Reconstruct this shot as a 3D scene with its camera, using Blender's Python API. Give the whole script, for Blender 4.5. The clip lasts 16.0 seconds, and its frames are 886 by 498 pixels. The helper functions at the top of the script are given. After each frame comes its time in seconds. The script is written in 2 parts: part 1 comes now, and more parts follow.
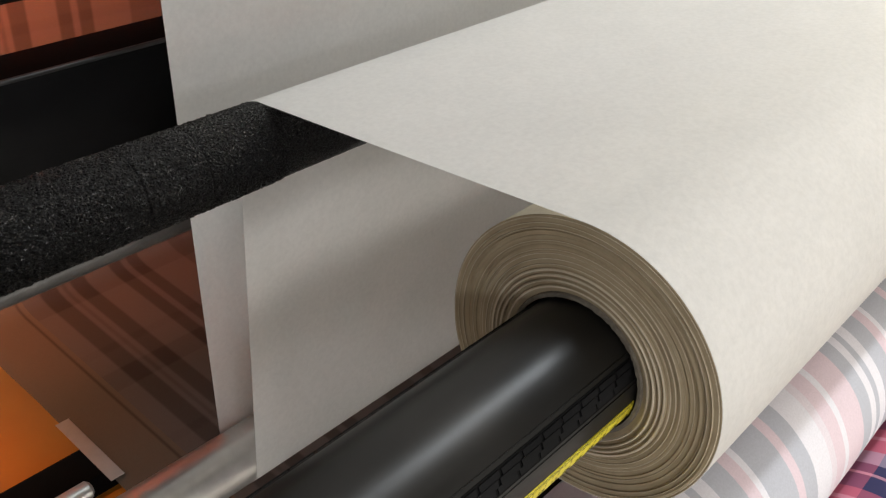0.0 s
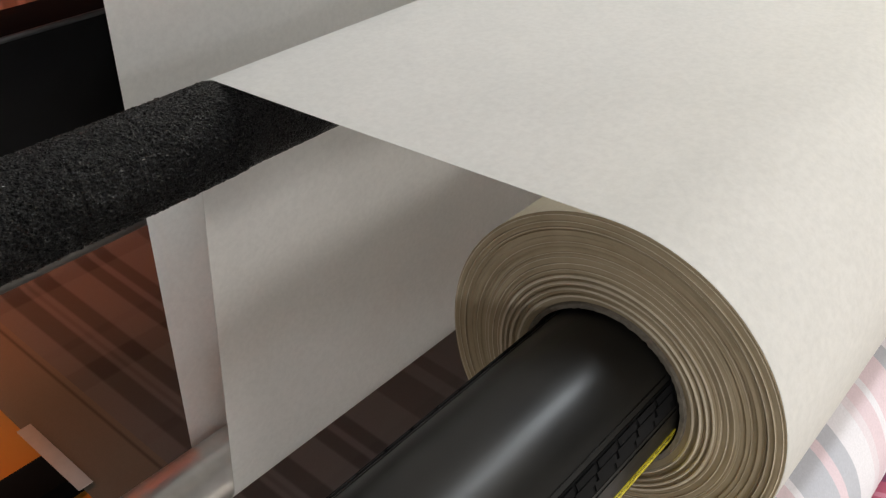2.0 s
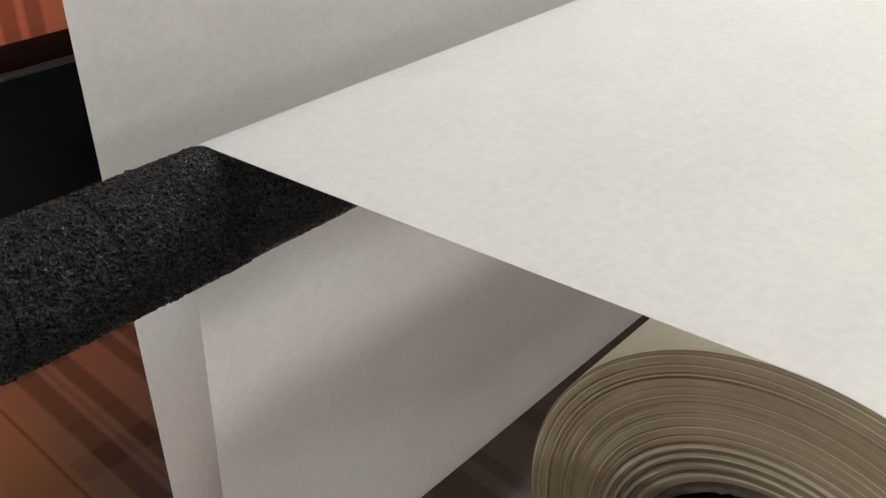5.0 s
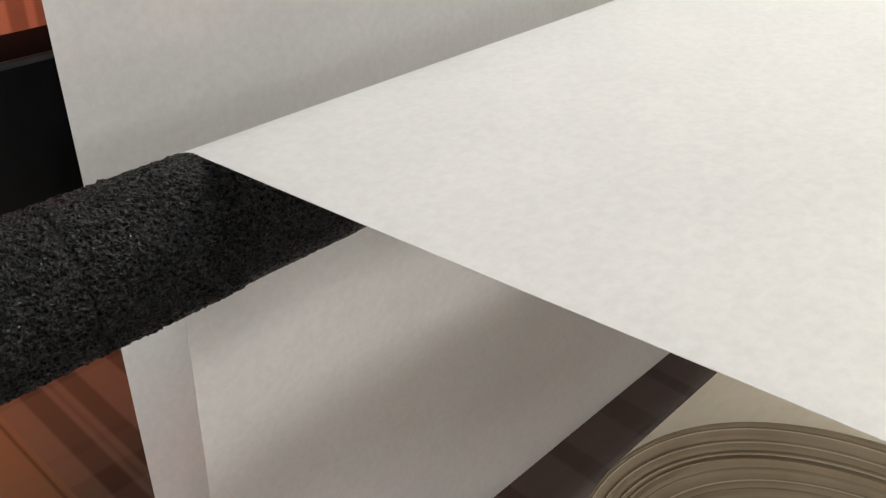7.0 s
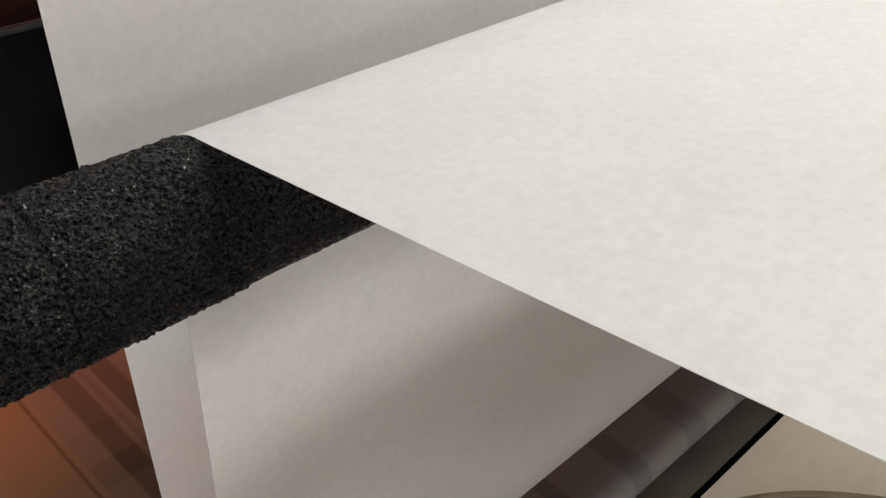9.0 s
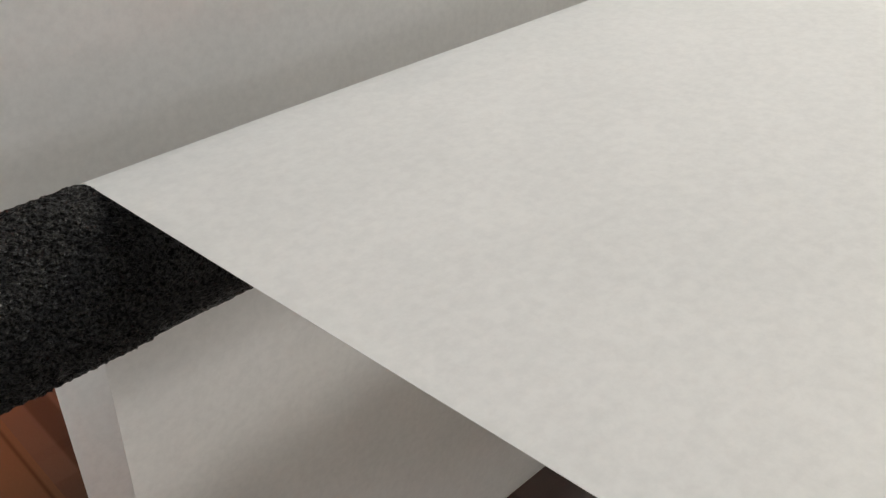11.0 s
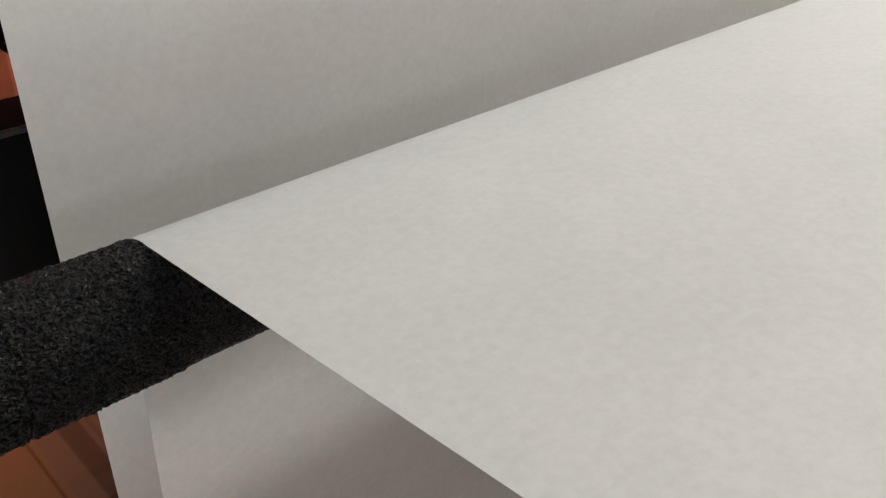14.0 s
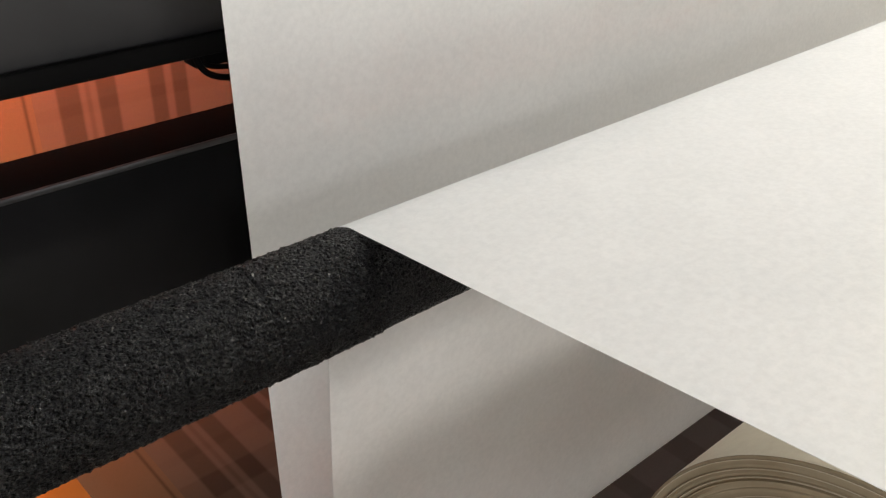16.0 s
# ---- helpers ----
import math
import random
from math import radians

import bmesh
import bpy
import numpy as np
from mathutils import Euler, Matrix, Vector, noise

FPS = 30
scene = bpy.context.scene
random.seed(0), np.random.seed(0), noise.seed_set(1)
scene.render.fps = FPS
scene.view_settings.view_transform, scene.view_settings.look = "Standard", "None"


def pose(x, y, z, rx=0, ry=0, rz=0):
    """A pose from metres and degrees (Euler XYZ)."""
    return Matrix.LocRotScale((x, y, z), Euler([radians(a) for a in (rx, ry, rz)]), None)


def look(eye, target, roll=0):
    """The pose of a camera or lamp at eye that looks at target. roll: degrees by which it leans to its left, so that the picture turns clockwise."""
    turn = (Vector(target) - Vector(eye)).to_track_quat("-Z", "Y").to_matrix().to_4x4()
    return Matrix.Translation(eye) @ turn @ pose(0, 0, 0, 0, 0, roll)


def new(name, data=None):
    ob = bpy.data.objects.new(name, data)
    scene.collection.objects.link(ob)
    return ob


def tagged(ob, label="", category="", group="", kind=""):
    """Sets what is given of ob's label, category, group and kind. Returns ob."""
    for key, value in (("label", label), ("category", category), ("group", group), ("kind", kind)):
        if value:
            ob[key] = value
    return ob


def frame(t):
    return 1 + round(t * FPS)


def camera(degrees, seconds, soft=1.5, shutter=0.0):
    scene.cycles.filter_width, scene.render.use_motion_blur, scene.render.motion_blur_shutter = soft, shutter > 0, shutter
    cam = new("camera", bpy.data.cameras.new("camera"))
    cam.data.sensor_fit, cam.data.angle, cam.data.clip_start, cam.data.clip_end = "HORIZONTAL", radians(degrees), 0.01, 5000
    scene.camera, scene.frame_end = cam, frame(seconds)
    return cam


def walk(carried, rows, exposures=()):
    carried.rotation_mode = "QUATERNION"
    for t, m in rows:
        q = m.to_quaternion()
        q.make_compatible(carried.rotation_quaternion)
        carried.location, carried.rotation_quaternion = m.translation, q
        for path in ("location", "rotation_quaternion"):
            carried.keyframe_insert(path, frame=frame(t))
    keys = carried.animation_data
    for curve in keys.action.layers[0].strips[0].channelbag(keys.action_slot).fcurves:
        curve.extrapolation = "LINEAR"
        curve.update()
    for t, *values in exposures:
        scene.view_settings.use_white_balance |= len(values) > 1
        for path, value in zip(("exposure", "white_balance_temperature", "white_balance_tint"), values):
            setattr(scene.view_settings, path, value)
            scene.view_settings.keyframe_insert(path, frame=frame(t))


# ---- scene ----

cam = camera(51.32, 16.0, soft=1.3)
PATH = [
    (0.0, pose(-0.3349, -0.1857, 1.0640, 56.553, -3.361, -47.751)),
    (0.5, pose(-0.3082, -0.1760, 1.0459, 56.568, -3.125, -47.277)),
    (1.0, pose(-0.2963, -0.1612, 1.0390, 56.527, -3.435, -47.915)),
    (1.5, pose(-0.2875, -0.1476, 1.0300, 56.314, -3.044, -48.749)),
    (2.0, pose(-0.2830, -0.1284, 1.0349, 54.419, -2.645, -50.001)),
    (2.5, pose(-0.2579, -0.1174, 1.0164, 55.168, -0.451, -48.884)),
    (3.0, pose(-0.2367, -0.0967, 1.0065, 55.386, -0.576, -49.510)),
    (3.5, pose(-0.2286, -0.0773, 1.0037, 55.644, -1.296, -50.135)),
    (4.0, pose(-0.2127, -0.0625, 0.9949, 55.844, -1.166, -49.325)),
    (4.5, pose(-0.2028, -0.0500, 0.9886, 56.583, -1.335, -48.732)),
    (7.0, pose(-0.1563, -0.0074, 0.9569, 58.036, -1.342, -46.380)),
    (7.5, pose(-0.1484, 0.0075, 0.9460, 57.151, -1.256, -45.729)),
    (8.0, pose(-0.1427, 0.0152, 0.9424, 56.759, -1.094, -44.876)),
    (10.5, pose(-0.1031, 0.0205, 0.9474, 55.694, -1.021, -44.381)),
    (11.0, pose(-0.0980, 0.0105, 0.9539, 56.050, -1.049, -44.722)),
    (11.5, pose(-0.0950, 0.0059, 0.9626, 55.444, -1.879, -45.819)),
    (12.0, pose(-0.0899, -0.0033, 0.9654, 55.566, -2.104, -46.286)),
    (12.5, pose(-0.0912, -0.0090, 0.9775, 54.820, -3.328, -46.485)),
    (13.0, pose(-0.0901, -0.0184, 0.9772, 56.147, -2.351, -45.261)),
    (13.5, pose(-0.1027, -0.0176, 0.9834, 56.915, -1.962, -44.026)),
    (14.0, pose(-0.1183, -0.0314, 0.9870, 58.728, -1.110, -42.484)),
    (14.5, pose(-0.1461, -0.0508, 1.0035, 59.787, -1.637, -41.637)),
    (15.0, pose(-0.1804, -0.0544, 1.0217, 58.901, -1.996, -42.583)),
    (15.5, pose(-0.1974, -0.0566, 1.0200, 59.514, -1.300, -41.665)),
    (16.0, pose(-0.2198, -0.0484, 1.0201, 59.600, -1.177, -41.381)),
]
EXPOSURES = [(0, -0.12), (2.5, -0.14), (4.5, 0.08), (7, 0.25), (8.2, 0.35), (10.5, -0.02), (12, -0.16), (13, -0.28), (14, -0.2), (14.5, -0.1), (15, 0.04), (16, 0.26)]
walk(cam, PATH, EXPOSURES)

# ---- light ----
world = bpy.data.worlds.new("world")
scene.world = world
world.use_nodes = True
world.node_tree.nodes["Background"].inputs[0].default_value = (0.75, 0.85, 1.0, 1)
world.node_tree.nodes["Background"].inputs[1].default_value = 0.15


def area_lamp(name, eye, target, sx, sy, power, colour):
    data = bpy.data.lights.new(name, "AREA")
    data.shape, data.size, data.size_y, data.energy, data.color = "RECTANGLE", sx, sy, power, colour
    ob = new(name, data)
    ob.matrix_world = look(eye, target)
    return ob


area_lamp("ceiling_tube_lamp", (1.5, -0.22, 2.75), (1.5, -0.22, 0.0), 1.2, 0.1, 34, (0.895, 0.95, 1.0))
area_lamp("front_work_lamp", (-0.62, -0.9, 1.23), (0.1, 0.3, 0.7), 0.5, 0.035, 1.3, (0.95, 0.97, 1.0))
area_lamp("front_work_lamp", (-0.62, -0.9, 1.145), (0.1, 0.3, 0.7), 0.5, 0.025, 1.5, (0.98, 0.97, 1.0))
# Two unseen low fills, added to brighten drop sheet, roll front and cloth.
area_lamp("low_fill_lamp", (-1.6, -2.98, 0.55), (0.2, 0.2, 0.5), 1.6, 0.9, 9.6, (1.0, 0.94, 0.88))
area_lamp("low_fill_lamp", (0.6, -2.98, 0.45), (0.6, 0.0, 0.7), 1.6, 0.7, 50, (1.0, 0.96, 0.9))
# Two unseen fills, added to brighten and warm the right of the paper.
area_lamp("far_side_fill", (2.6, -0.1, 2.2), (0.6, 0.1, 0.8), 0.3, 0.8, 46, (1.0, 0.97, 0.895))
area_lamp("side_fill", (1.35, -0.22, 1.5), (0.9, -0.05, 0.75), 0.5, 0.15, 6, (1.0, 0.84, 0.58))
# Unseen orange fills, added for the orange light behind the machine; source unknown.
area_lamp("orange_back_fill", (0.0, 0.66, 0.93), (0.1, 1.0, 0.98), 0.2, 0.2, 10.5, (1.0, 0.215, 0.085))
area_lamp("low_orange_back_fill", (-0.15, 0.9, 0.55), (0.0, 1.05, 0.25), 0.2, 0.2, 1.0, (1.0, 0.36, 0.1))


# ---- materials ----
def make_mat(name, colour, rough=0.6, metal=0.0, spec=0.5):
    m = bpy.data.materials.new(name)
    m.use_nodes = True
    b = m.node_tree.nodes["Principled BSDF"]
    b.inputs["Base Color"].default_value = (*colour, 1)
    b.inputs["Roughness"].default_value = rough
    b.inputs["Metallic"].default_value = metal
    b.inputs["Specular IOR Level"].default_value = spec
    return m


class Nodes:
    """Short hand for a material's node tree."""

    def __init__(self, m):
        self.t = m.node_tree
        self.b = self.t.nodes["Principled BSDF"]

    def add(self, kind, **values):
        n = self.t.nodes.new(kind)
        for k, v in values.items():
            n.inputs[k.replace("_", " ")].default_value = v
        return n

    def link(self, a, b):
        self.t.links.new(a, b)

    def coords(self, scale=(1, 1, 1), turn=(0, 0, 0)):
        c = self.t.nodes.new("ShaderNodeTexCoord")
        mp = self.t.nodes.new("ShaderNodeMapping")
        mp.inputs["Scale"].default_value = scale
        mp.inputs["Rotation"].default_value = turn
        self.link(c.outputs["Object"], mp.inputs[0])
        return mp.outputs[0]

    def noise(self, scale, detail=4, rough=0.6, where=None):
        n = self.add("ShaderNodeTexNoise", Scale=scale, Detail=detail, Roughness=rough)
        self.link(where or self.coords(), n.inputs["Vector"])
        return n.outputs["Fac"]

    def ramp(self, fac, stops, constant=False):
        n = self.t.nodes.new("ShaderNodeValToRGB")
        e = n.color_ramp.elements
        if constant:
            n.color_ramp.interpolation = "CONSTANT"
        while len(e) < len(stops):
            e.new(0.5)
        for k, (p, c) in zip(e, stops):
            k.position, k.color = p, (*c, 1)
        self.link(fac, n.inputs[0])
        return n.outputs[0]

    def mix(self, fac, a, b, blend="MIX"):
        n = self.t.nodes.new("ShaderNodeMix")
        n.data_type, n.blend_type = "RGBA", blend
        for sock, v in ((n.inputs[0], fac), (n.inputs[6], a), (n.inputs[7], b)):
            if hasattr(v, "links"):
                self.link(v, sock)
            elif isinstance(v, (int, float)):
                sock.default_value = v
            else:
                sock.default_value = (*v, 1)
        return n.outputs[2]

    def math(self, op, a, b=0.0):
        n = self.t.nodes.new("ShaderNodeMath")
        n.operation = op
        for sock, v in ((n.inputs[0], a), (n.inputs[1], b)):
            if hasattr(v, "links"):
                self.link(v, sock)
            else:
                sock.default_value = v
        return n.outputs[0]

    def axis(self, k):
        c = self.t.nodes.new("ShaderNodeTexCoord")
        s = self.t.nodes.new("ShaderNodeSeparateXYZ")
        self.link(c.outputs["Object"], s.inputs[0])
        return s.outputs[k]

    def colour(self, sock):
        self.link(sock, self.b.inputs["Base Color"])

    def rough(self, sock):
        self.link(sock, self.b.inputs["Roughness"])

    def bump(self, height, strength=0.3, distance=0.001):
        n = self.add("ShaderNodeBump", Strength=strength, Distance=distance)
        self.link(height, n.inputs["Height"])
        self.link(n.outputs[0], self.b.inputs["Normal"])


def paper_material(name, thin):
    m = make_mat(name, (0.8, 0.79, 0.76), 0.75, 0, 0.25)
    k = Nodes(m)
    fibre = k.noise(520, 4, 0.7, k.coords((0.4, 1, 1)))
    cloud = k.noise(230, 4, 0.7)
    patch = k.noise(26, 3, 0.6, k.coords((0.8, 1, 1)))
    streak = k.noise(9, 3, 0.6, k.coords((0.2, 1, 1)))
    light, dark = ((0.9, 0.9, 0.895), (0.79, 0.793, 0.79)) if thin else ((0.95, 0.895, 0.75), (0.91, 0.85, 0.705))
    base = k.ramp(cloud, [(0.34, dark), (0.62, light)])
    spots = k.ramp(patch, [(0.36, (0.955, 0.958, 0.958)), (0.62, (1, 1, 1))])
    fine = k.ramp(fibre, [(0.3, (0.97, 0.97, 0.97)), (0.6, (1, 1, 1))])
    wave = k.ramp(streak, [(0.35, (0.98, 0.981, 0.983)), (0.65, (1, 1, 1))])
    c = k.mix(1.0, k.mix(1.0, base, fine, "MULTIPLY"), wave, "MULTIPLY")
    k.colour(k.mix(1.0, c, spots, "MULTIPLY") if thin else c)
    k.bump(k.math("ADD", fibre, cloud), 0.035, 0.0003)
    if thin:
        glow = k.add("ShaderNodeBsdfTranslucent", Color=(0.93, 0.91, 0.88, 1))
        both = k.add("ShaderNodeMixShader", Fac=0.5)
        k.link(k.b.outputs[0], both.inputs[1])
        k.link(glow.outputs[0], both.inputs[2])
        k.link(both.outputs[0], k.t.nodes["Material Output"].inputs[0])
    return m


def paper_edge_material(name, lo, hi):
    m = make_mat(name, (0.5, 0.42, 0.28), 0.85, 0, 0.2)
    k = Nodes(m)
    y, z = k.axis(1), k.axis(2)
    r = k.math("SQRT", k.math("ADD", k.math("MULTIPLY", y, y), k.math("MULTIPLY", z, z)))
    cm = k.t.nodes.new("ShaderNodeCombineXYZ")
    k.link(r, cm.inputs[0])
    rings = k.add("ShaderNodeTexNoise", Scale=420.0, Detail=2.0, Roughness=0.6)
    k.link(cm.outputs[0], rings.inputs["Vector"])
    dirt = k.noise(60, 4)
    c1 = k.ramp(rings.outputs["Fac"], [(0.3, lo), (0.7, hi)])
    c2 = k.ramp(dirt, [(0.3, (0.85, 0.83, 0.8)), (0.7, (1, 1, 1))])
    k.colour(k.mix(1.0, c1, c2, "MULTIPLY"))
    k.bump(rings.outputs["Fac"], 0.25, 0.0006)
    return m


def foam_material():
    m = make_mat("black_foam", (0.012, 0.012, 0.013), 0.5, 0, 0.4)
    k = Nodes(m)
    v = k.add("ShaderNodeTexVoronoi", Scale=620.0)
    k.link(k.coords((1, 1, 1)), v.inputs["Vector"])
    n = k.noise(1000, 3, 0.6)
    worn = k.ramp(k.noise(28, 3, 0.6), [(0.35, (0, 0, 0)), (0.65, (1, 1, 1))])
    # Glints put into colour and specular: tips lighter and shinier, pits near black.
    glint_tips = k.ramp(n, [(0.42, (0, 0, 0)), (0.66, (1, 1, 1))])
    k.colour(k.mix(glint_tips, (0.001, 0.001, 0.0012), k.mix(worn, (0.006, 0.006, 0.007), (0.016, 0.016, 0.018))))
    k.rough(k.mix(glint_tips, (0.45, 0.45, 0.45), (0.17, 0.17, 0.17)))
    k.link(k.mix(glint_tips, (0.06, 0.06, 0.06), (1.0, 1.0, 1.0)), k.b.inputs["Specular IOR Level"])
    k.bump(k.math("ADD", k.math("MULTIPLY", v.outputs["Distance"], 0.6), n), 1.0, 0.0028)
    return m


def shaft_material():
    m = make_mat("anodised_shaft", (0.02, 0.02, 0.018), 0.32, 0.0, 0.32)
    k = Nodes(m)
    n = k.noise(30, 5, 0.6, k.coords((0.3, 1, 1)))
    s = k.noise(220, 3, 0.6, k.coords((0.08, 1, 1)))
    k.colour(k.ramp(n, [(0.3, (0.007, 0.0068, 0.006)), (0.75, (0.014, 0.0128, 0.011))]))
    k.rough(k.ramp(k.math("ADD", k.math("MULTIPLY", n, 0.6), k.math("MULTIPLY", s, 0.4)), [(0.3, (0.31, 0.31, 0.31)), (0.7, (0.4, 0.4, 0.4))]))
    k.bump(s, 0.12, 0.0003)
    return m


def steel_material():
    m = make_mat("polished_steel", (0.66, 0.65, 0.63), 0.25, 0.75)
    k = Nodes(m)
    s = k.noise(160, 3, 0.6, k.coords((1, 0.05, 0.05)))
    k.rough(k.ramp(s, [(0.3, (0.28, 0.28, 0.28)), (0.7, (0.4, 0.4, 0.4))]))
    k.colour(k.ramp(k.noise(22, 4), [(0.3, (0.5, 0.49, 0.47)), (0.7, (0.7, 0.69, 0.67))]))
    return m


def painted_black(name, rough):
    m = make_mat(name, (0.006, 0.006, 0.006), rough, 0, 0.08)
    k = Nodes(m)
    k.colour(k.ramp(k.noise(9, 5), [(0.3, (0.003, 0.003, 0.003)), (0.75, (0.01, 0.01, 0.011))]))
    n = k.noise(600, 3)
    k.bump(n, 0.15, 0.0004)
    return m


def stripe_sum(k, along, bands, soft=0.0025):
    """Sum of soft-edged bands (from, to, depth) across a coordinate."""

    def rise(at):
        n = k.t.nodes.new("ShaderNodeMapRange")
        n.interpolation_type = "SMOOTHSTEP"
        n.inputs["From Min"].default_value, n.inputs["From Max"].default_value = at - soft, at + soft
        k.link(along, n.inputs["Value"])
        return n.outputs[0]

    total = None
    for a, b, d in bands:
        one = k.math("MULTIPLY", k.math("SUBTRACT", rise(a), rise(b)), d)
        total = one if total is None else k.math("ADD", total, one)
    return total


def orange_cloth_material():
    m = make_mat("orange_plaid_cloth", (0.5, 0.2, 0.08), 0.85, 0, 0.15)
    k = Nodes(m)
    x, y, z = k.axis(0), k.axis(1), k.axis(2)
    run = k.math("SUBTRACT", y, z)
    bands = stripe_sum(k, x, [(0.079, 0.0825, 0.75), (0.118, 0.145, 0.62), (0.152, 0.158, 0.3), (0.166, 0.19, 0.62), (0.232, 0.252, 0.62), (0.262, 0.282, 0.62), (0.34, 0.39, 0.4), (0.41, 0.43, 0.4), (0.5, 0.53, 0.35), (0.6, 0.64, 0.3), (0.7, 0.72, 0.35), (0.8, 0.85, 0.3), (0.95, 0.99, 0.6), (1.1, 1.13, 0.6), (1.25, 1.3, 0.5)])
    far = k.math("MULTIPLY", k.math("GREATER_THAN", x, 0.09), 1.0)
    cross = stripe_sum(k, k.math("MODULO", k.math("ADD", run, 10.0), 0.21), [(0.02, 0.06, 0.22), (0.1, 0.115, 0.08)])
    dark = k.math("MINIMUM", k.math("ADD", bands, k.math("MULTIPLY", cross, far)), 0.85)
    ground = k.mix(far, (0.155, 0.127, 0.1), (0.132, 0.12, 0.114))
    weave = k.noise(900, 2)
    c = k.mix(dark, ground, (0.042, 0.036, 0.036))
    c = k.mix(1.0, c, k.ramp(weave, [(0.3, (0.88, 0.88, 0.88)), (0.7, (1, 1, 1))]), "MULTIPLY")
    k.colour(c)
    k.bump(k.noise(24, 3), 0.25, 0.004)
    return m


def pink_cloth_material():
    m = make_mat("pink_striped_cloth", (0.8, 0.6, 0.6), 0.85, 0, 0.2)
    k = Nodes(m)
    x = k.math("DIVIDE", k.math("MODULO", k.math("ADD", k.axis(0), 0.995), 0.226), 0.226)
    pink, white, grey, pale = (0.73, 0.6, 0.645), (0.78, 0.76, 0.8), (0.5, 0.51, 0.56), (0.75, 0.68, 0.72)
    stops = [(0, grey), (0.14, pink), (0.18, grey), (0.26, white), (0.37, pale), (0.41, pink), (0.48, white), (0.51, pink), (0.64, grey), (0.71, white), (0.75, grey), (0.78, white), (0.83, grey), (0.92, pink), (0.97, white)]
    c = k.ramp(x, stops, True)
    c = k.mix(1.0, c, k.ramp(k.noise(700, 2, 0.6, k.coords((1, 1, 1))), [(0.3, (0.9, 0.9, 0.9)), (0.7, (1, 1, 1))]), "MULTIPLY")
    k.colour(c)
    k.bump(k.noise(20, 3), 0.2, 0.003)
    return m


def plaid_cloth_material():
    m = make_mat("navy_magenta_plaid_cloth", (0.4, 0.1, 0.2), 0.85, 0, 0.2)
    k = Nodes(m)
    x = k.math("DIVIDE", k.math("MODULO", k.math("ADD", k.axis(0), 1.0), 0.09), 0.09)
    a = k.math("DIVIDE", k.math("MODULO", k.math("ADD", k.axis(2), 1.0), 0.04), 0.04)
    rose, navy, pink, grey = (0.42, 0.1, 0.16), (0.03, 0.03, 0.09), (0.6, 0.3, 0.38), (0.35, 0.3, 0.4)
    c1 = k.ramp(x, [(0, rose), (0.2, pink), (0.26, rose), (0.4, navy), (0.62, pink), (0.66, navy), (0.8, grey)], True)
    c2 = k.ramp(a, [(0, rose), (0.3, navy), (0.5, pink), (0.6, rose), (0.8, navy)], True)
    k.colour(k.mix(0.45, c1, c2))
    k.bump(k.noise(500, 2), 0.2, 0.0006)
    return m


def speckled(name, lo, hi, scale, rough=0.6, bump=0.2, dist=0.001):
    m = make_mat(name, lo, rough)
    k = Nodes(m)
    n = k.noise(scale, 6, 0.65)
    k.colour(k.ramp(n, [(0.3, lo), (0.7, hi)]))
    k.bump(k.noise(scale * 8, 3), bump, dist)
    return m


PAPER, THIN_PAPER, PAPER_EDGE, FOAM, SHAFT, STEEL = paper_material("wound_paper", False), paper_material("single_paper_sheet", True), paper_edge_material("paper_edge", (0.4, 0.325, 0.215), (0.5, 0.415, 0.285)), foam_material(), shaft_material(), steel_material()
# Lighter copy of the paper edge: the light on the ridges put into colour.
LIT_RIDGE_EDGE = paper_edge_material("lit_ridge_paper_edge", (0.66, 0.575, 0.43), (0.8, 0.72, 0.58))
CHARCOAL = speckled("charcoal_paint", (0.012, 0.012, 0.013), (0.022, 0.022, 0.024), 9, 0.45, 0.1, 0.0004)
DEEP_BLACK = make_mat("deep_black_rubber", (0.003, 0.003, 0.003), 0.8, 0, 0.08)
GLOSS_BLACK = speckled("gloss_black_paint", (0.012, 0.012, 0.013), (0.035, 0.035, 0.038), 70, 0.32)
BLACK_PAINT, BLACK_MATT = painted_black("black_paint", 0.38), painted_black("black_matt", 0.7)
RUBBER = painted_black("black_rubber", 0.6)
CARD = speckled("grey_cardboard", (0.14, 0.12, 0.095), (0.27, 0.24, 0.19), 200, 0.9, 0.6, 0.001)
YELLOW = speckled("yellow_tape", (0.72, 0.6, 0.03), (0.8, 0.7, 0.05), 60, 0.35, 0.05, 0.0002)
INK = make_mat("black_ink", (0.01, 0.01, 0.01), 0.5)
ORANGE_CLOTH, PINK_CLOTH, PLAID_CLOTH = orange_cloth_material(), pink_cloth_material(), plaid_cloth_material()
WALL = speckled("wall_paint", (0.54, 0.54, 0.54), (0.6, 0.6, 0.61), 3, 0.8)
FLOOR = speckled("pale_concrete", (0.5, 0.465, 0.42), (0.6, 0.56, 0.51), 5, 0.7, 0.2, 0.002)
# Saturated orange holds the orange light on the floor as well as its colour.
ORANGE_GLOW_TINT = speckled("orange_glow_tint", (0.72, 0.28, 0.035), (0.78, 0.33, 0.045), 5, 0.5, 0.1, 0.001)
# White label darkened to grey: the shade it lies in is part of the colour.
LABEL_SHADED = speckled("shaded_white_label", (0.36, 0.34, 0.33), (0.44, 0.42, 0.41), 40, 0.6)
DULL_STEEL = speckled("dull_grey_steel", (0.05, 0.046, 0.042), (0.09, 0.083, 0.077), 60, 0.4)


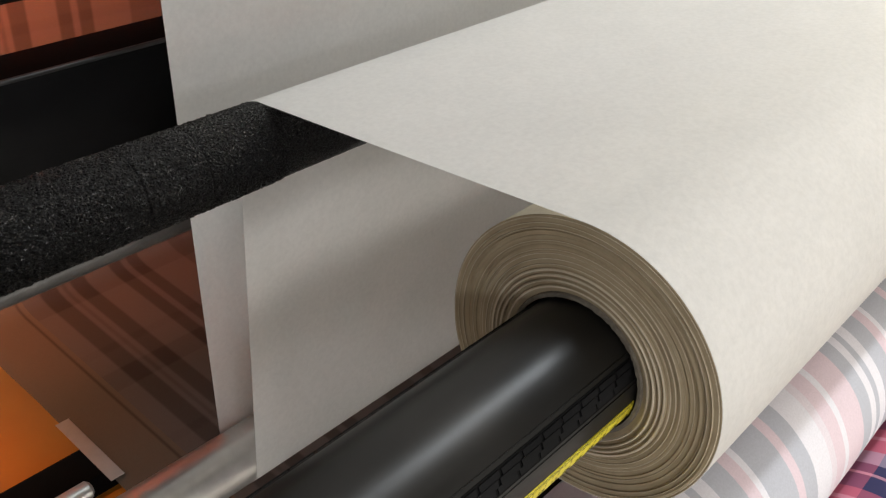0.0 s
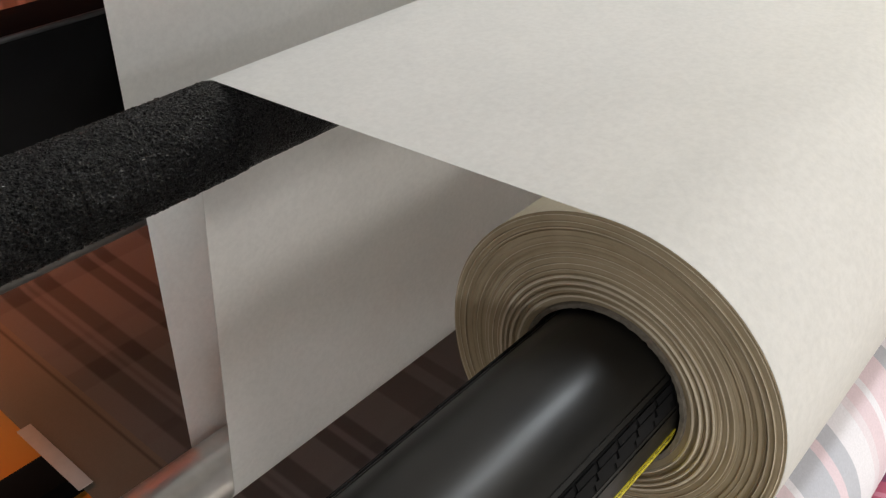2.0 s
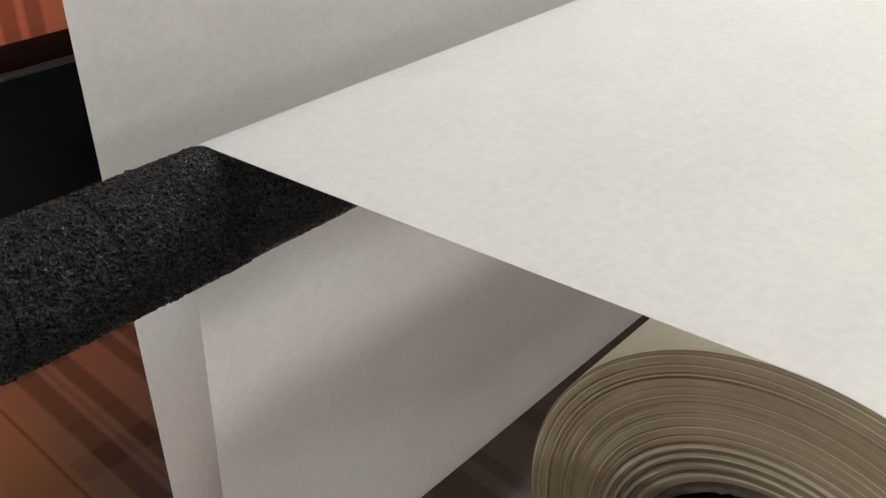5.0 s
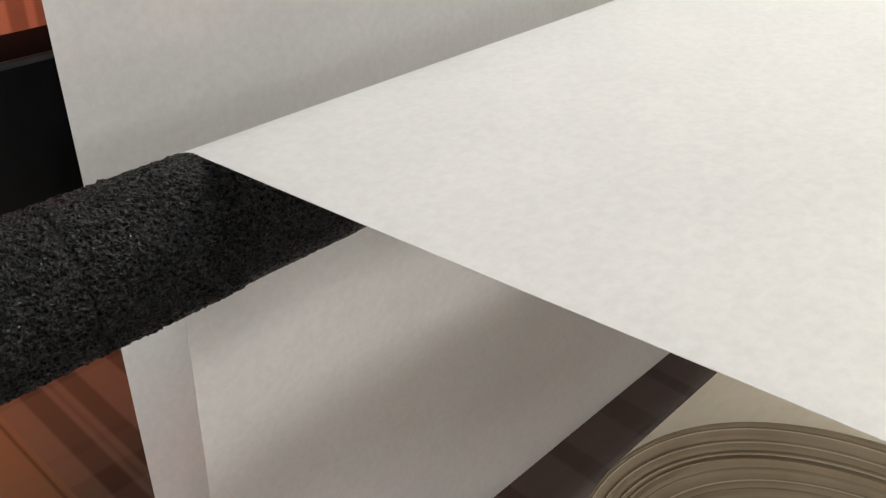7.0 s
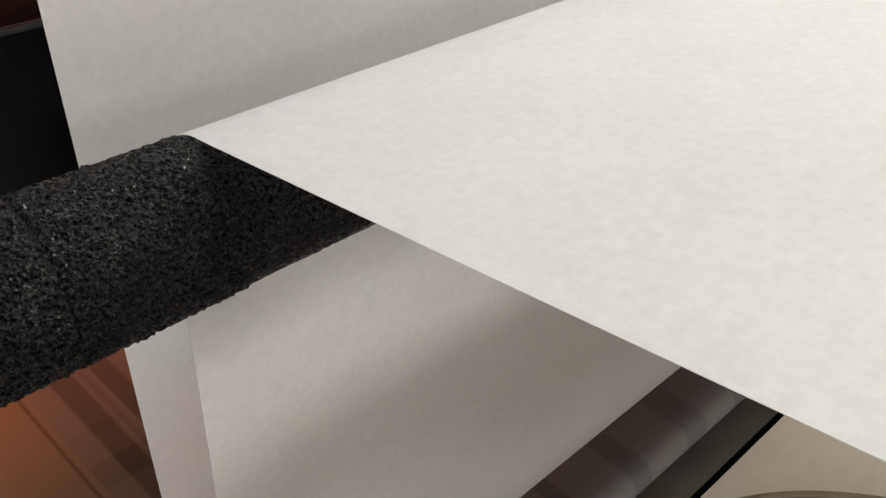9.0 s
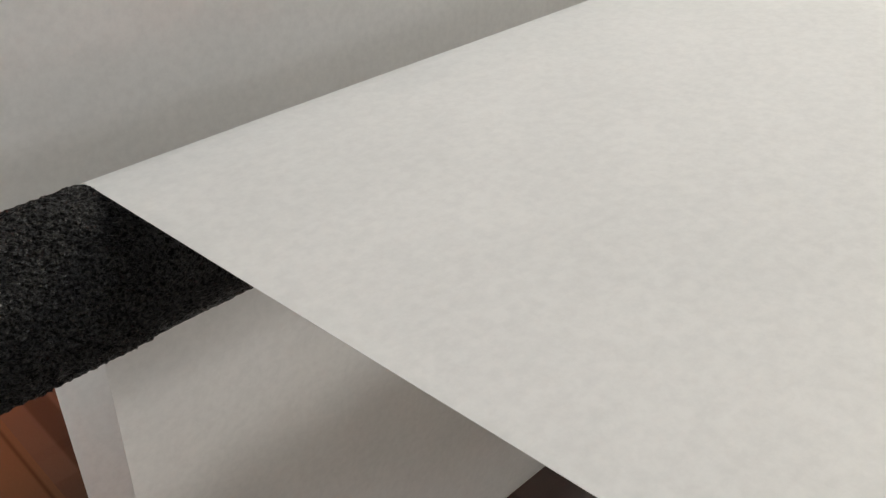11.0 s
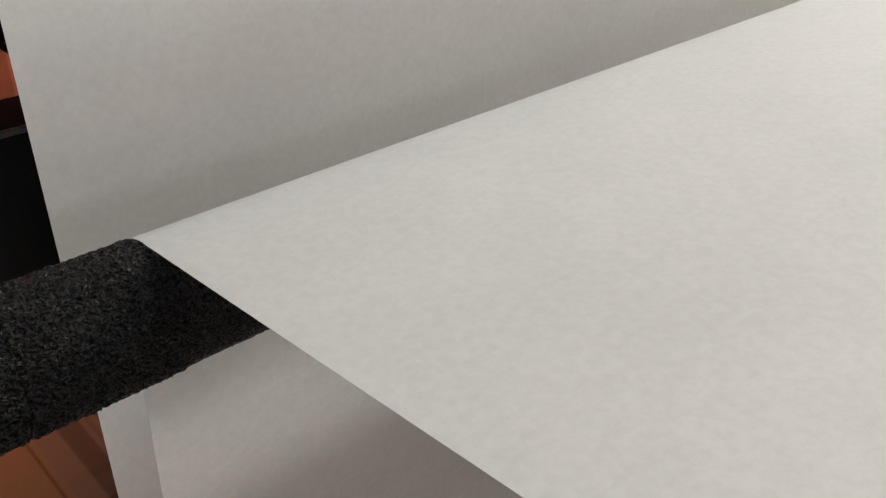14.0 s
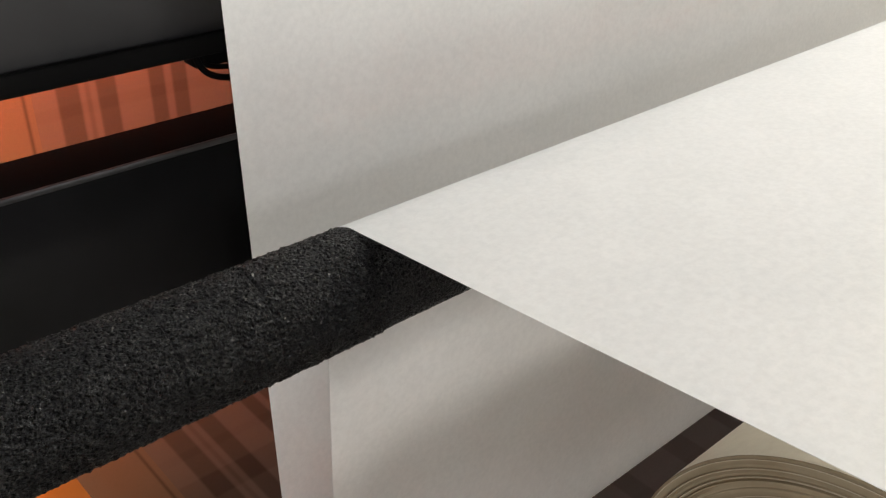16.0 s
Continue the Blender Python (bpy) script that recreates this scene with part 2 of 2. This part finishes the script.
# ---- mesh helpers ----
def mesh_of(name, bm, material, smooth=None):
    me = bpy.data.meshes.new(name)
    bmesh.ops.recalc_face_normals(bm, faces=bm.faces)
    bm.to_mesh(me)
    bm.free()
    me.materials.append(material)
    if smooth is not None:
        for p in me.polygons:
            p.use_smooth = True
        if smooth < 180:
            me.set_sharp_from_angle(angle=radians(smooth))
    return me


def part(name, bm, material, parent=None, label="", smooth=40):
    ob = new(name, mesh_of(name, bm, material, smooth))
    if parent is not None:
        ob.parent = parent
    if label:
        tagged(ob, label)
    return ob


def thing(name, at, label, category, group="", kind=""):
    ob = new(name)
    ob.location = at
    return tagged(ob, label, category, group, kind)


def box(bm, x0, x1, y0, y1, z0, z1, bevel=0.0):
    r = bmesh.ops.create_cube(bm, size=1)
    for v in r["verts"]:
        v.co = Vector(((x0 + x1) / 2 + v.co.x * (x1 - x0), (y0 + y1) / 2 + v.co.y * (y1 - y0), (z0 + z1) / 2 + v.co.z * (z1 - z0)))
    if bevel:
        edges = list({e for v in r["verts"] for e in v.link_edges})
        bmesh.ops.bevel(bm, geom=edges, offset=bevel, segments=2, affect="EDGES", profile=0.5)
    return bm


def lathe(bm, rows, n=96, wobble=None):
    """Turns (x, r) rows round the x axis."""
    rings = []
    for i, (x, r) in enumerate(rows):
        ring = []
        for j in range(n):
            a = 2 * math.pi * j / n
            dx, dr = wobble(i, x, r, a) if wobble else (0, 0)
            ring.append(bm.verts.new((x + dx, (r + dr) * math.cos(a), (r + dr) * math.sin(a))))
        rings.append(ring)
    for p, q in zip(rings, rings[1:]):
        for j in range(n):
            bm.faces.new((p[j], p[(j + 1) % n], q[(j + 1) % n], q[j]))
    return bm


def rod(bm, x0, x1, r, bevel=0.002, n=64):
    return lathe(bm, [(x0, 1e-5), (x0, r - bevel), (x0 + bevel, r), (x1 - bevel, r), (x1, r - bevel), (x1, 1e-5)], n)


# ---- room ----
def slab(name, b, material, label, category):
    bm = box(bmesh.new(), *b)
    ob = part(name, bm, material, None, "", None)
    return tagged(ob, label, category, kind="structure")


slab("floor", (-3, 4, -3, 3, -0.1, 0), FLOOR, "pale polished concrete workshop floor", "floor")
slab("ceiling", (-3, 4, -3, 3, 3, 3.1), WALL, "plain pale painted ceiling", "ceiling")
slab("wall_north", (-3, 4, 3, 3.15, 0, 3), WALL, "plain pale painted wall", "wall")
# Unseen wall; its two low openings are invented to go with the fills.
bm = bmesh.new()
for x0, x1, z0, z1 in ((-3, 4, 1.05, 3), (-3, 4, 0, 0.05), (-3, -2.45, 0.05, 1.05), (-0.75, -0.25, 0.05, 1.05), (1.45, 4, 0.05, 1.05)):
    box(bm, x0, x1, -3.15, -3, z0, z1)
tagged(part("wall_south", bm, WALL, None, "", None), "plain pale painted wall with two low openings added for the fill lamps", "wall", kind="structure")
slab("wall_east", (4, 4.15, -3.15, 3.15, 0, 3), WALL, "plain pale painted wall", "wall")
slab("wall_west", (-3.15, -3, -3.15, 3.15, 0, 3), WALL, "plain pale painted wall", "wall")

# ---- fitted layout ----
ROLL = (0.0, 0.75)
ROLL_R = 0.084
CORE_R = 0.0405
SHAFT_R = 0.0375
BAR, BAR_R = (0.2558, 0.7823), 0.0268
LOW, LOW_R = (0.3165, 0.4455), 0.0257
WEB_W = 1.62
FRAME_X = 1.72

# ---- paper roll ----
roll = thing("paper_roll", (0, *ROLL), "thick white transfer paper roll with cream layered edge on shaft", "paper roll")
rng = random.Random(4)
rows = [(WEB_W, CORE_R + 0.001), (WEB_W, ROLL_R - 0.0012), (WEB_W - 0.001, ROLL_R), (0.0006, ROLL_R)]
body = bmesh.new()
lathe(body, rows[1:], 128)
part("paper_surface", body, PAPER, roll, "white paper wound surface", 60)
layers, lit_ridges, r, drift = [(0.0006, ROLL_R)], [], ROLL_R, 0.0
while r > CORE_R + 0.006:
    depth = (r - CORE_R) / (ROLL_R - CORE_R)
    drift = 0.6 * drift + rng.uniform(-0.0005, 0.0005)
    if depth > 0.42:
        band, rise, ridge = rng.choice((0.0014, 0.002, 0.0029, 0.0036)), rng.uniform(0.0003, 0.0008), rng.uniform(0.0004, 0.0007)
    else:
        band, rise, ridge = rng.uniform(0.0026, 0.0038), rng.uniform(0.0014, 0.0022), rng.uniform(0.0015, 0.0021)
    flat = band - ridge
    for u, h in ((0.05, 0.0), (0.5, 0.12), (0.95, 0.0)):
        layers.append((drift - rise * h, r - flat * u))
    lit_ridges += [len(layers), len(layers) + 1] if rng.random() < 0.75 else []
    for u, h in ((0.2, 0.75), (0.5, 1.0), (0.8, 0.75)):
        layers.append((drift - rise * h, r - flat - ridge * u))
    r -= band
layers += [(-0.0012, CORE_R + 0.0045), (-0.0008, CORE_R + 0.003), (0.0002, CORE_R + 0.001)]


def face_wobble(i, x, r, a):
    return 0.0007 * noise.noise(Vector((r * 900, 1.3 * math.cos(a), 1.3 * math.sin(a)))) if 0 < i < len(layers) - 1 else 0, 0


face = bmesh.new()
lathe(face, layers, 144, face_wobble)
edge = part("layered_edge", face, PAPER_EDGE, roll, "cream brown stacked paper layers, ridges coloured as lit", 25)
# Most ridge tops take the lit copy; grooves keep the darker edge colour.
edge.data.materials.append(LIT_RIDGE_EDGE)
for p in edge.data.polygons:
    p.material_index = 1 if p.index // 144 in lit_ridges else 0
core = bmesh.new()


def ragged(i, x, r, a):
    return (0.001 * noise.noise(Vector((20 * math.cos(a), 20 * math.sin(a), i))) if i in (1, 2) else 0), 0


lathe(core, [(0.1, CORE_R - 0.0014), (-0.0012, CORE_R - 0.0014), (-0.0014, CORE_R + 0.0006), (-0.0002, CORE_R + 0.0012), (0.1, CORE_R + 0.001)], 128, ragged)
part("core_tube", core, CARD, roll, "grey cardboard core with ragged rim", 40)

# ---- paper web: from the roll over the foam roller, down round the steel roller and up ----
def tangent(a, ra, b, rb, side):
    d = Vector(b) - Vector(a)
    length = d.length
    d /= length
    n = Vector((-d.y, d.x)) * side
    s = (ra - rb) / length
    m = n * math.sqrt(1 - s * s) + d * s
    return Vector(a) + ra * m, Vector(b) + rb * m, m


WRAP = 84


def web_profile():
    skin = 0.0004
    p, q, m = tangent(ROLL, ROLL_R + skin, BAR, BAR_R + skin, 1)
    a0 = math.atan2(m.y, m.x)
    pts = [Vector(ROLL) + (ROLL_R + 0.0003 + 0.0001 * i / WRAP) * Vector((math.cos(a0 + 0.05 * (WRAP - i)), math.sin(a0 + 0.05 * (WRAP - i)))) for i in range(WRAP)]
    pts += [p.lerp(q, i / 24) for i in range(25)]
    a1 = math.radians(2.0)
    pts += [Vector(BAR) + (BAR_R + skin) * Vector((math.cos(a0 + (a1 - a0) * i / 14), math.sin(a0 + (a1 - a0) * i / 14))) for i in range(1, 15)]
    start = Vector((LOW[0] - LOW_R - skin, LOW[1]))
    pts += [pts[-1].lerp(start, i / 16) for i in range(1, 17)]
    pts += [Vector(LOW) + (LOW_R + skin) * Vector((-math.cos(math.pi * i / 14), -math.sin(math.pi * i / 14))) for i in range(1, 15)]
    end = Vector((0.401, 1.75))
    pts += [pts[-1].lerp(end, i / 40) for i in range(1, 41)]
    return pts


prof = web_profile()
web = thing("paper_web", (0, 0, 0), "white transfer paper web drawn taut over black foam roller", "paper")
xs = [WEB_W * (i / 60) ** 1.6 for i in range(61)]


def sheet(name, first, last, slack):
    bm = bmesh.new()
    grid = []
    for i in range(first, last + 1):
        p = prof[i]
        n = (prof[min(i + 1, len(prof) - 1)] - prof[max(i - 1, 0)]).normalized()
        n = Vector((-n.y, n.x))
        free = 0.0 if i < WRAP else math.sin(math.pi * (i - max(first, WRAP)) / (last - max(first, WRAP)))
        row = []
        for x in xs:
            h = slack * free * noise.noise(Vector((x * 5, i * 0.06, 3.1)))
            row.append(bm.verts.new((x, p.x + n.x * h, p.y + n.y * h)))
        grid.append(row)
    for a, b in zip(grid, grid[1:]):
        for j in range(len(xs) - 1):
            bm.faces.new((a[j], a[j + 1], b[j + 1], b[j]))
    rim = [e.is_boundary for e in bm.edges]
    ob = part(name, bm, THIN_PAPER, web, "", 180)
    for e, sharp in zip(ob.data.edges, rim):
        e.use_edge_sharp = sharp
    sol = ob.modifiers.new("thickness", "SOLIDIFY")
    sol.thickness, sol.offset = 0.00022, 0


BAR_END = WRAP + 25 + 14 - 1
LOW_END = BAR_END + 16 + 14
sheet("feed_sheet", 0, BAR_END, 0.0006)
sheet("drop_sheet", BAR_END, LOW_END, 0.0006)
sheet("return_sheet", LOW_END, len(prof) - 1, 0.0015)

# ---- air shaft ----
shaft = thing("air_shaft", (0, *ROLL), "black anodised air shaft with rubber lugs and yellow tape measure", "shaft")
bm = bmesh.new()
lathe(bm, [(-0.62, 1e-5), (-0.62, 0.017), (-0.56, 0.017), (-0.555, 0.019), (-0.555, SHAFT_R - 0.003), (-0.552, SHAFT_R), (-0.0, SHAFT_R), (FRAME_X + 0.01, SHAFT_R)], 128)
part("shaft_body", bm, SHAFT, shaft)


def arc_block(bm, x0, x1, a0, a1, r0, r1, n=4, taper=0.0004):
    """A block that hugs the shaft between two angles."""
    loops = []
    for x, rr in ((x0, r0), (x0 + taper, r1), (x1 - taper, r1), (x1, r0)):
        loops.append([bm.verts.new((x, rr * math.cos(a0 + (a1 - a0) * i / n), rr * math.sin(a0 + (a1 - a0) * i / n))) for i in range(n + 1)])
    for p, q in zip(loops, loops[1:]):
        for i in range(n):
            bm.faces.new((p[i], p[i + 1], q[i + 1], q[i]))
    for k in (0, n):
        bm.faces.new([l[k] for l in loops])
    return bm


def lug_row(angle):
    a = radians(angle)
    # Strip blacker than the lugs: the shade in the gaps is put into its colour.
    bm = arc_block(bmesh.new(), -0.2, 0.0, a - 0.16, a + 0.16, SHAFT_R - 0.002, SHAFT_R + 0.0002, 6)
    strip = part("lug_strip", bm, DEEP_BLACK, shaft, "matt black rubber strip, blackest for the shade between lugs", 40)
    for i in range(13):
        x = -0.003 - i * 0.0148
        bm = bmesh.new()
        for k, (lo, hi) in enumerate(((-0.125, -0.043), (-0.041, 0.041), (0.043, 0.125))):
            shift = 0.0026 * (1 - k)
            arc_block(bm, x - 0.0138 + shift, x + shift, a + lo, a + hi, SHAFT_R - 0.001, SHAFT_R + (0.001 if k == 1 else 0.0007), 3)
        part("lug", bm, RUBBER, strip)


for angle in (152, 32, 272):
    lug_row(angle)
    for side in (-12.5, 12.5):
        bm = arc_block(bmesh.new(), -0.3, 0.0, radians(angle + side - 0.5), radians(angle + side + 0.5), SHAFT_R - 0.001, SHAFT_R + 0.0005, 2)
        part("slot_edge", bm, SHAFT, shaft)

TAPE_A = 191.0
bm = arc_block(bmesh.new(), -0.2, 0.0, radians(TAPE_A - 9.5), radians(TAPE_A + 9.5), SHAFT_R - 0.001, SHAFT_R + 0.0005, 8)
tape = part("tape_measure", bm, YELLOW, shaft, "yellow measuring tape with black millimetre marks")
for i in range(0, 196):
    x = -0.0137 + 0.012 - i * 0.001
    span = 9.0 if i % 10 == 2 else (6.0 if i % 5 == 2 else 4.0)
    if x < -0.198:
        break
    bm = arc_block(bmesh.new(), x - 0.00014, x + 0.00014, radians(TAPE_A - 9.3), radians(TAPE_A - 9.3 + span), SHAFT_R, SHAFT_R + 0.0006, 3, 0.00002)
    part("tick", bm, INK, tape)


def number_mesh(text, size):
    cu = bpy.data.curves.new("number", "FONT")
    cu.body, cu.size, cu.align_x, cu.align_y, cu.extrude = text, size, "CENTER", "CENTER", 0.00005
    ob = new("number", cu)
    me = bpy.data.meshes.new_from_object(ob)
    bpy.data.objects.remove(ob)
    bpy.data.curves.remove(cu)
    me.materials.clear()
    me.materials.append(INK)
    return me


for n in range(1, 20):
    x = -0.0137 - (18 - n) * 0.01 - 0.0024
    ob = new("number", number_mesh(str(n), 0.0058))
    a = radians(TAPE_A + 4.2)
    out = Vector((0, math.cos(a), math.sin(a)))
    along = Vector((1, 0, 0))
    up = out.cross(along)
    ob.matrix_world = Matrix.Translation(out * (SHAFT_R + 0.0007)) @ Matrix.Translation((x, 0, 0)) @ Matrix((along, up, out)).transposed().to_4x4()
    ob.parent = tape

# ---- foam roller ----
foam = thing("foam_roller", (0, *BAR), "black foam-covered guide roller carrying the white paper", "roller")
bm = bmesh.new()
fx = [-0.5 + 0.004 * i for i in range(25)] + [-0.4 + 0.00125 * i for i in range(368)] + [0.08 + 0.08 * i for i in range(21)]
crumb = random.Random(9)


JOINTS = (-0.0585, -0.1025)


def grain(i, x, r, a):
    if x > 0.0005:
        return 0, -0.0003 + crumb.uniform(-0.0004, 0.0003)
    if any(abs(x - j) < 0.0007 for j in JOINTS):
        return 0, -0.0005
    return crumb.uniform(-0.0004, 0.0004), crumb.gauss(0.0004, 0.0004)


lathe(bm, [(x, BAR_R) for x in fx], 168, grain)
part("foam_sleeve", bm, FOAM, foam, "", None)
bm = rod(bmesh.new(), -0.56, FRAME_X + 0.01, 0.012)
part("axle", bm, STEEL, foam, "steel axle")

# ---- steel roller under the web ----
low = thing("steel_roller", (0, *LOW), "polished steel deflector roller inside the paper loop", "roller")
bm = lathe(bmesh.new(), [(-0.52, 1e-5), (-0.52, LOW_R - 0.002), (-0.518, LOW_R), (FRAME_X, LOW_R)], 96)
part("roller_body", bm, STEEL, low)
part("journal", rod(bmesh.new(), -0.62, -0.515, 0.01), DULL_STEEL, low, "dull steel journal")

# ---- machine behind the paper ----
frame_plate = thing("machine_frame", (FRAME_X, 0.3, 0), "black painted machine side frame holding the rollers", "machine frame")
bm = box(bmesh.new(), 0, 0.03, -0.5, 1.2, 0.0, 0.95, 0.004)
part("side_plate", bm, BLACK_PAINT, frame_plate)

beam = thing("lower_beam", (0, 0.385, 0.66), "black painted steel beam with folded top lip", "beam")
bm = box(bmesh.new(), -1.2, FRAME_X, 0.0, 0.005, 0.0, 0.15, 0.0015)
part("front_plate", bm, BLACK_PAINT, beam)
# Rod in lighter gloss black, added to draw the highlight along the lip.
lip = part("lip", rod(bmesh.new(), -1.2, FRAME_X, 0.0019, 0.0005), GLOSS_BLACK, beam, "worn folded edge, highlight put into a lighter glossy rod")
lip.location = (0, 0.0016, 0.1495)
bm = box(bmesh.new(), -1.2, FRAME_X, 0.005, 0.067, 0.136, 0.141, 0.001)
part("top_plate", bm, DEEP_BLACK, beam)

panel = thing("upper_panel", (0, 0.41, 0.852), "charcoal black machine cover panel", "panel")
bm = box(bmesh.new(), -1.2, FRAME_X, 0.0, 0.05, 0.0, 0.9, 0.004)
part("cover", bm, CHARCOAL, panel)
bm = box(bmesh.new(), -1.2, FRAME_X, -0.006, -0.0005, 0.0, 0.012, 0.002)
part("bottom_lip", bm, DEEP_BLACK, panel)

tube = thing("tie_bar", (0, 0.40, 0.648), "thin grey steel tie bar behind the foam roller", "bar")
part("bar", rod(bmesh.new(), -1.2, FRAME_X, 0.011), DULL_STEEL, tube)


def cord(name, points, radius, material, parent, label=""):
    cu = bpy.data.curves.new(name, "CURVE")
    cu.dimensions, cu.bevel_depth, cu.bevel_resolution, cu.resolution_u = "3D", radius, 3, 8
    s = cu.splines.new("NURBS")
    s.points.add(len(points) - 1)
    for q, p in zip(s.points, points):
        q.co = (*p, 1)
    s.use_endpoint_u, s.order_u = True, 3
    ob = new(name, cu)
    me = bpy.data.meshes.new_from_object(ob)
    bpy.data.objects.remove(ob)
    bpy.data.curves.remove(cu)
    me.materials.append(material)
    ob = new(name, me)
    ob.parent = parent
    return ob


cable = thing("cable_loop", (0.002, 0.42, 0.8395), "thin black cable loop hanging under the cover panel", "cable")
cord("cable", [(0.008, 0, 0.012), (0.01, 0, 0.003), (0.018, 0.002, -0.006), (0.034, 0.002, -0.011), (0.07, 0, -0.012)], 0.0019, DEEP_BLACK, cable)
cord("cable", [(0.012, 0.003, 0.012), (0.014, 0.003, 0.002), (0.022, 0.003, -0.002), (0.04, 0.003, -0.004), (0.07, 0, -0.006)], 0.0016, DEEP_BLACK, cable)
bm = box(bmesh.new(), 0.012, 0.05, 0.006, 0.022, -0.002, 0.011, 0.001)
part("cable_clip", bm, DEEP_BLACK, cable)

# ---- printed cloth running behind and below ----
bm = bmesh.new()
path = [(1.0, 1.6 - 0.05 * i) for i in range(25)] + [(0.95 + 0.05 * math.cos(a), 0.25 + 0.05 * math.sin(a)) for a in (0, -0.4, -0.8, -1.2, -1.57)] + [(0.93 - 0.02 * i, 0.2) for i in range(1, 29)] + [(0.358, 0.198), (0.351, 0.192), (0.348, 0.18), (0.351, 0.168), (0.358, 0.162), (0.42, 0.16), (0.5, 0.16)]
cols = [0.006 + 1.65 * (i / 60) for i in range(61)]
grid = [[bm.verts.new((x + 0.002 * noise.noise(Vector((i * 0.2, 0, 1))), y + 0.003 * noise.noise(Vector((x * 4, i * 0.2, 0))), z)) for x in cols] for i, (y, z) in enumerate(path)]
for a, b in zip(grid, grid[1:]):
    for j in range(len(cols) - 1):
        bm.faces.new((a[j], a[j + 1], b[j + 1], b[j]))
cloth = part("printed_cloth", bm, ORANGE_CLOTH, None, "", 180)
sol = cloth.modifiers.new("thickness", "SOLIDIFY")
sol.thickness = 0.0006
tagged(cloth, "orange and brown plaid cloth running under the machine", "cloth")

bm = box(bmesh.new(), 0.0, 0.018, 0.0, 0.13, 0.0, 0.0008, 0.0002)
sticker = part("paper_label", bm, LABEL_SHADED, None)
sticker.location = (-0.001, 0.585, 0.2045)
tagged(sticker, "white paper label stuck along the cloth edge, greyed as in shade", "label")

# Tray added for the orange-lit floor area; the glow is partly its colour.
tray = thing("orange_floor_tray", (-1.2, 0.72, 0.0), "orange tray for the orange-lit floor behind the machine, glow in its colour", "tray")
part("tray_floor", box(bmesh.new(), 0, 1.6, 0, 1.4, 0.0, 0.012, 0.002), ORANGE_GLOW_TINT, tray)
part("rim", box(bmesh.new(), 0, 1.6, 0, 0.012, 0.012, 0.02, 0.002), ORANGE_GLOW_TINT, tray)
rail = thing("black_rail", (-1.2, 0.745, 0.012), "black painted lower rail lying on the orange tray", "rail")
part("rail_bar", box(bmesh.new(), 0, 1.3, 0, 0.065, 0.0, 0.038, 0.002), BLACK_MATT, rail)
base = thing("base_beam", (0, 0.12, 0), "black painted base beam on the floor", "beam")
part("beam_box", box(bmesh.new(), -0.1, FRAME_X, 0, 0.2, 0.0, 0.14, 0.003), DEEP_BLACK, base)


fitting = thing("sensor_arm", (0, 0.40, 0.417), "thin black sensor arm with polished chrome tip", "sensor")
part("arm", rod(bmesh.new(), -0.75, -0.115, 0.006), BLACK_MATT, fitting)
part("chrome_tip", rod(bmesh.new(), -0.135, -0.1, 0.0085, 0.003), STEEL, fitting, "polished chrome tip")
part("post", box(bmesh.new(), -0.76, -0.74, -0.01, 0.01, -0.417, 0.01, 0.002), BLACK_MATT, fitting)


# ---- rolled cloth in front ----
def cloth_roll(name, at, radius, material, label):
    ob = thing(name, at, label, "cloth roll")

    def sag(i, x, r, a):
        return 0, 0.0015 * noise.noise(Vector((x * 6, math.cos(a), math.sin(a)))) + 0.0008 * noise.noise(Vector((x * 20, 3 * math.cos(a), 3 * math.sin(a))))

    bm = lathe(bmesh.new(), [(0.02, 0.02), (0.02, radius - 0.003), (0.023, radius)] + [(0.03 + 0.03 * i, radius) for i in range(54)], 72, sag)
    part("wound_cloth", bm, material, ob)
    part("core_bar", rod(bmesh.new(), -0.02, FRAME_X + 0.01, 0.0198), STEEL, ob)
    return ob


cloth_roll("pink_cloth_roll", (0, -0.035, 0.56), 0.07, PINK_CLOTH, "roll of pink, grey and white striped cloth below the paper roll")
cloth_roll("plaid_cloth_roll", (0, -0.135, 0.44), 0.075, PLAID_CLOTH, "roll of navy and magenta plaid cloth")
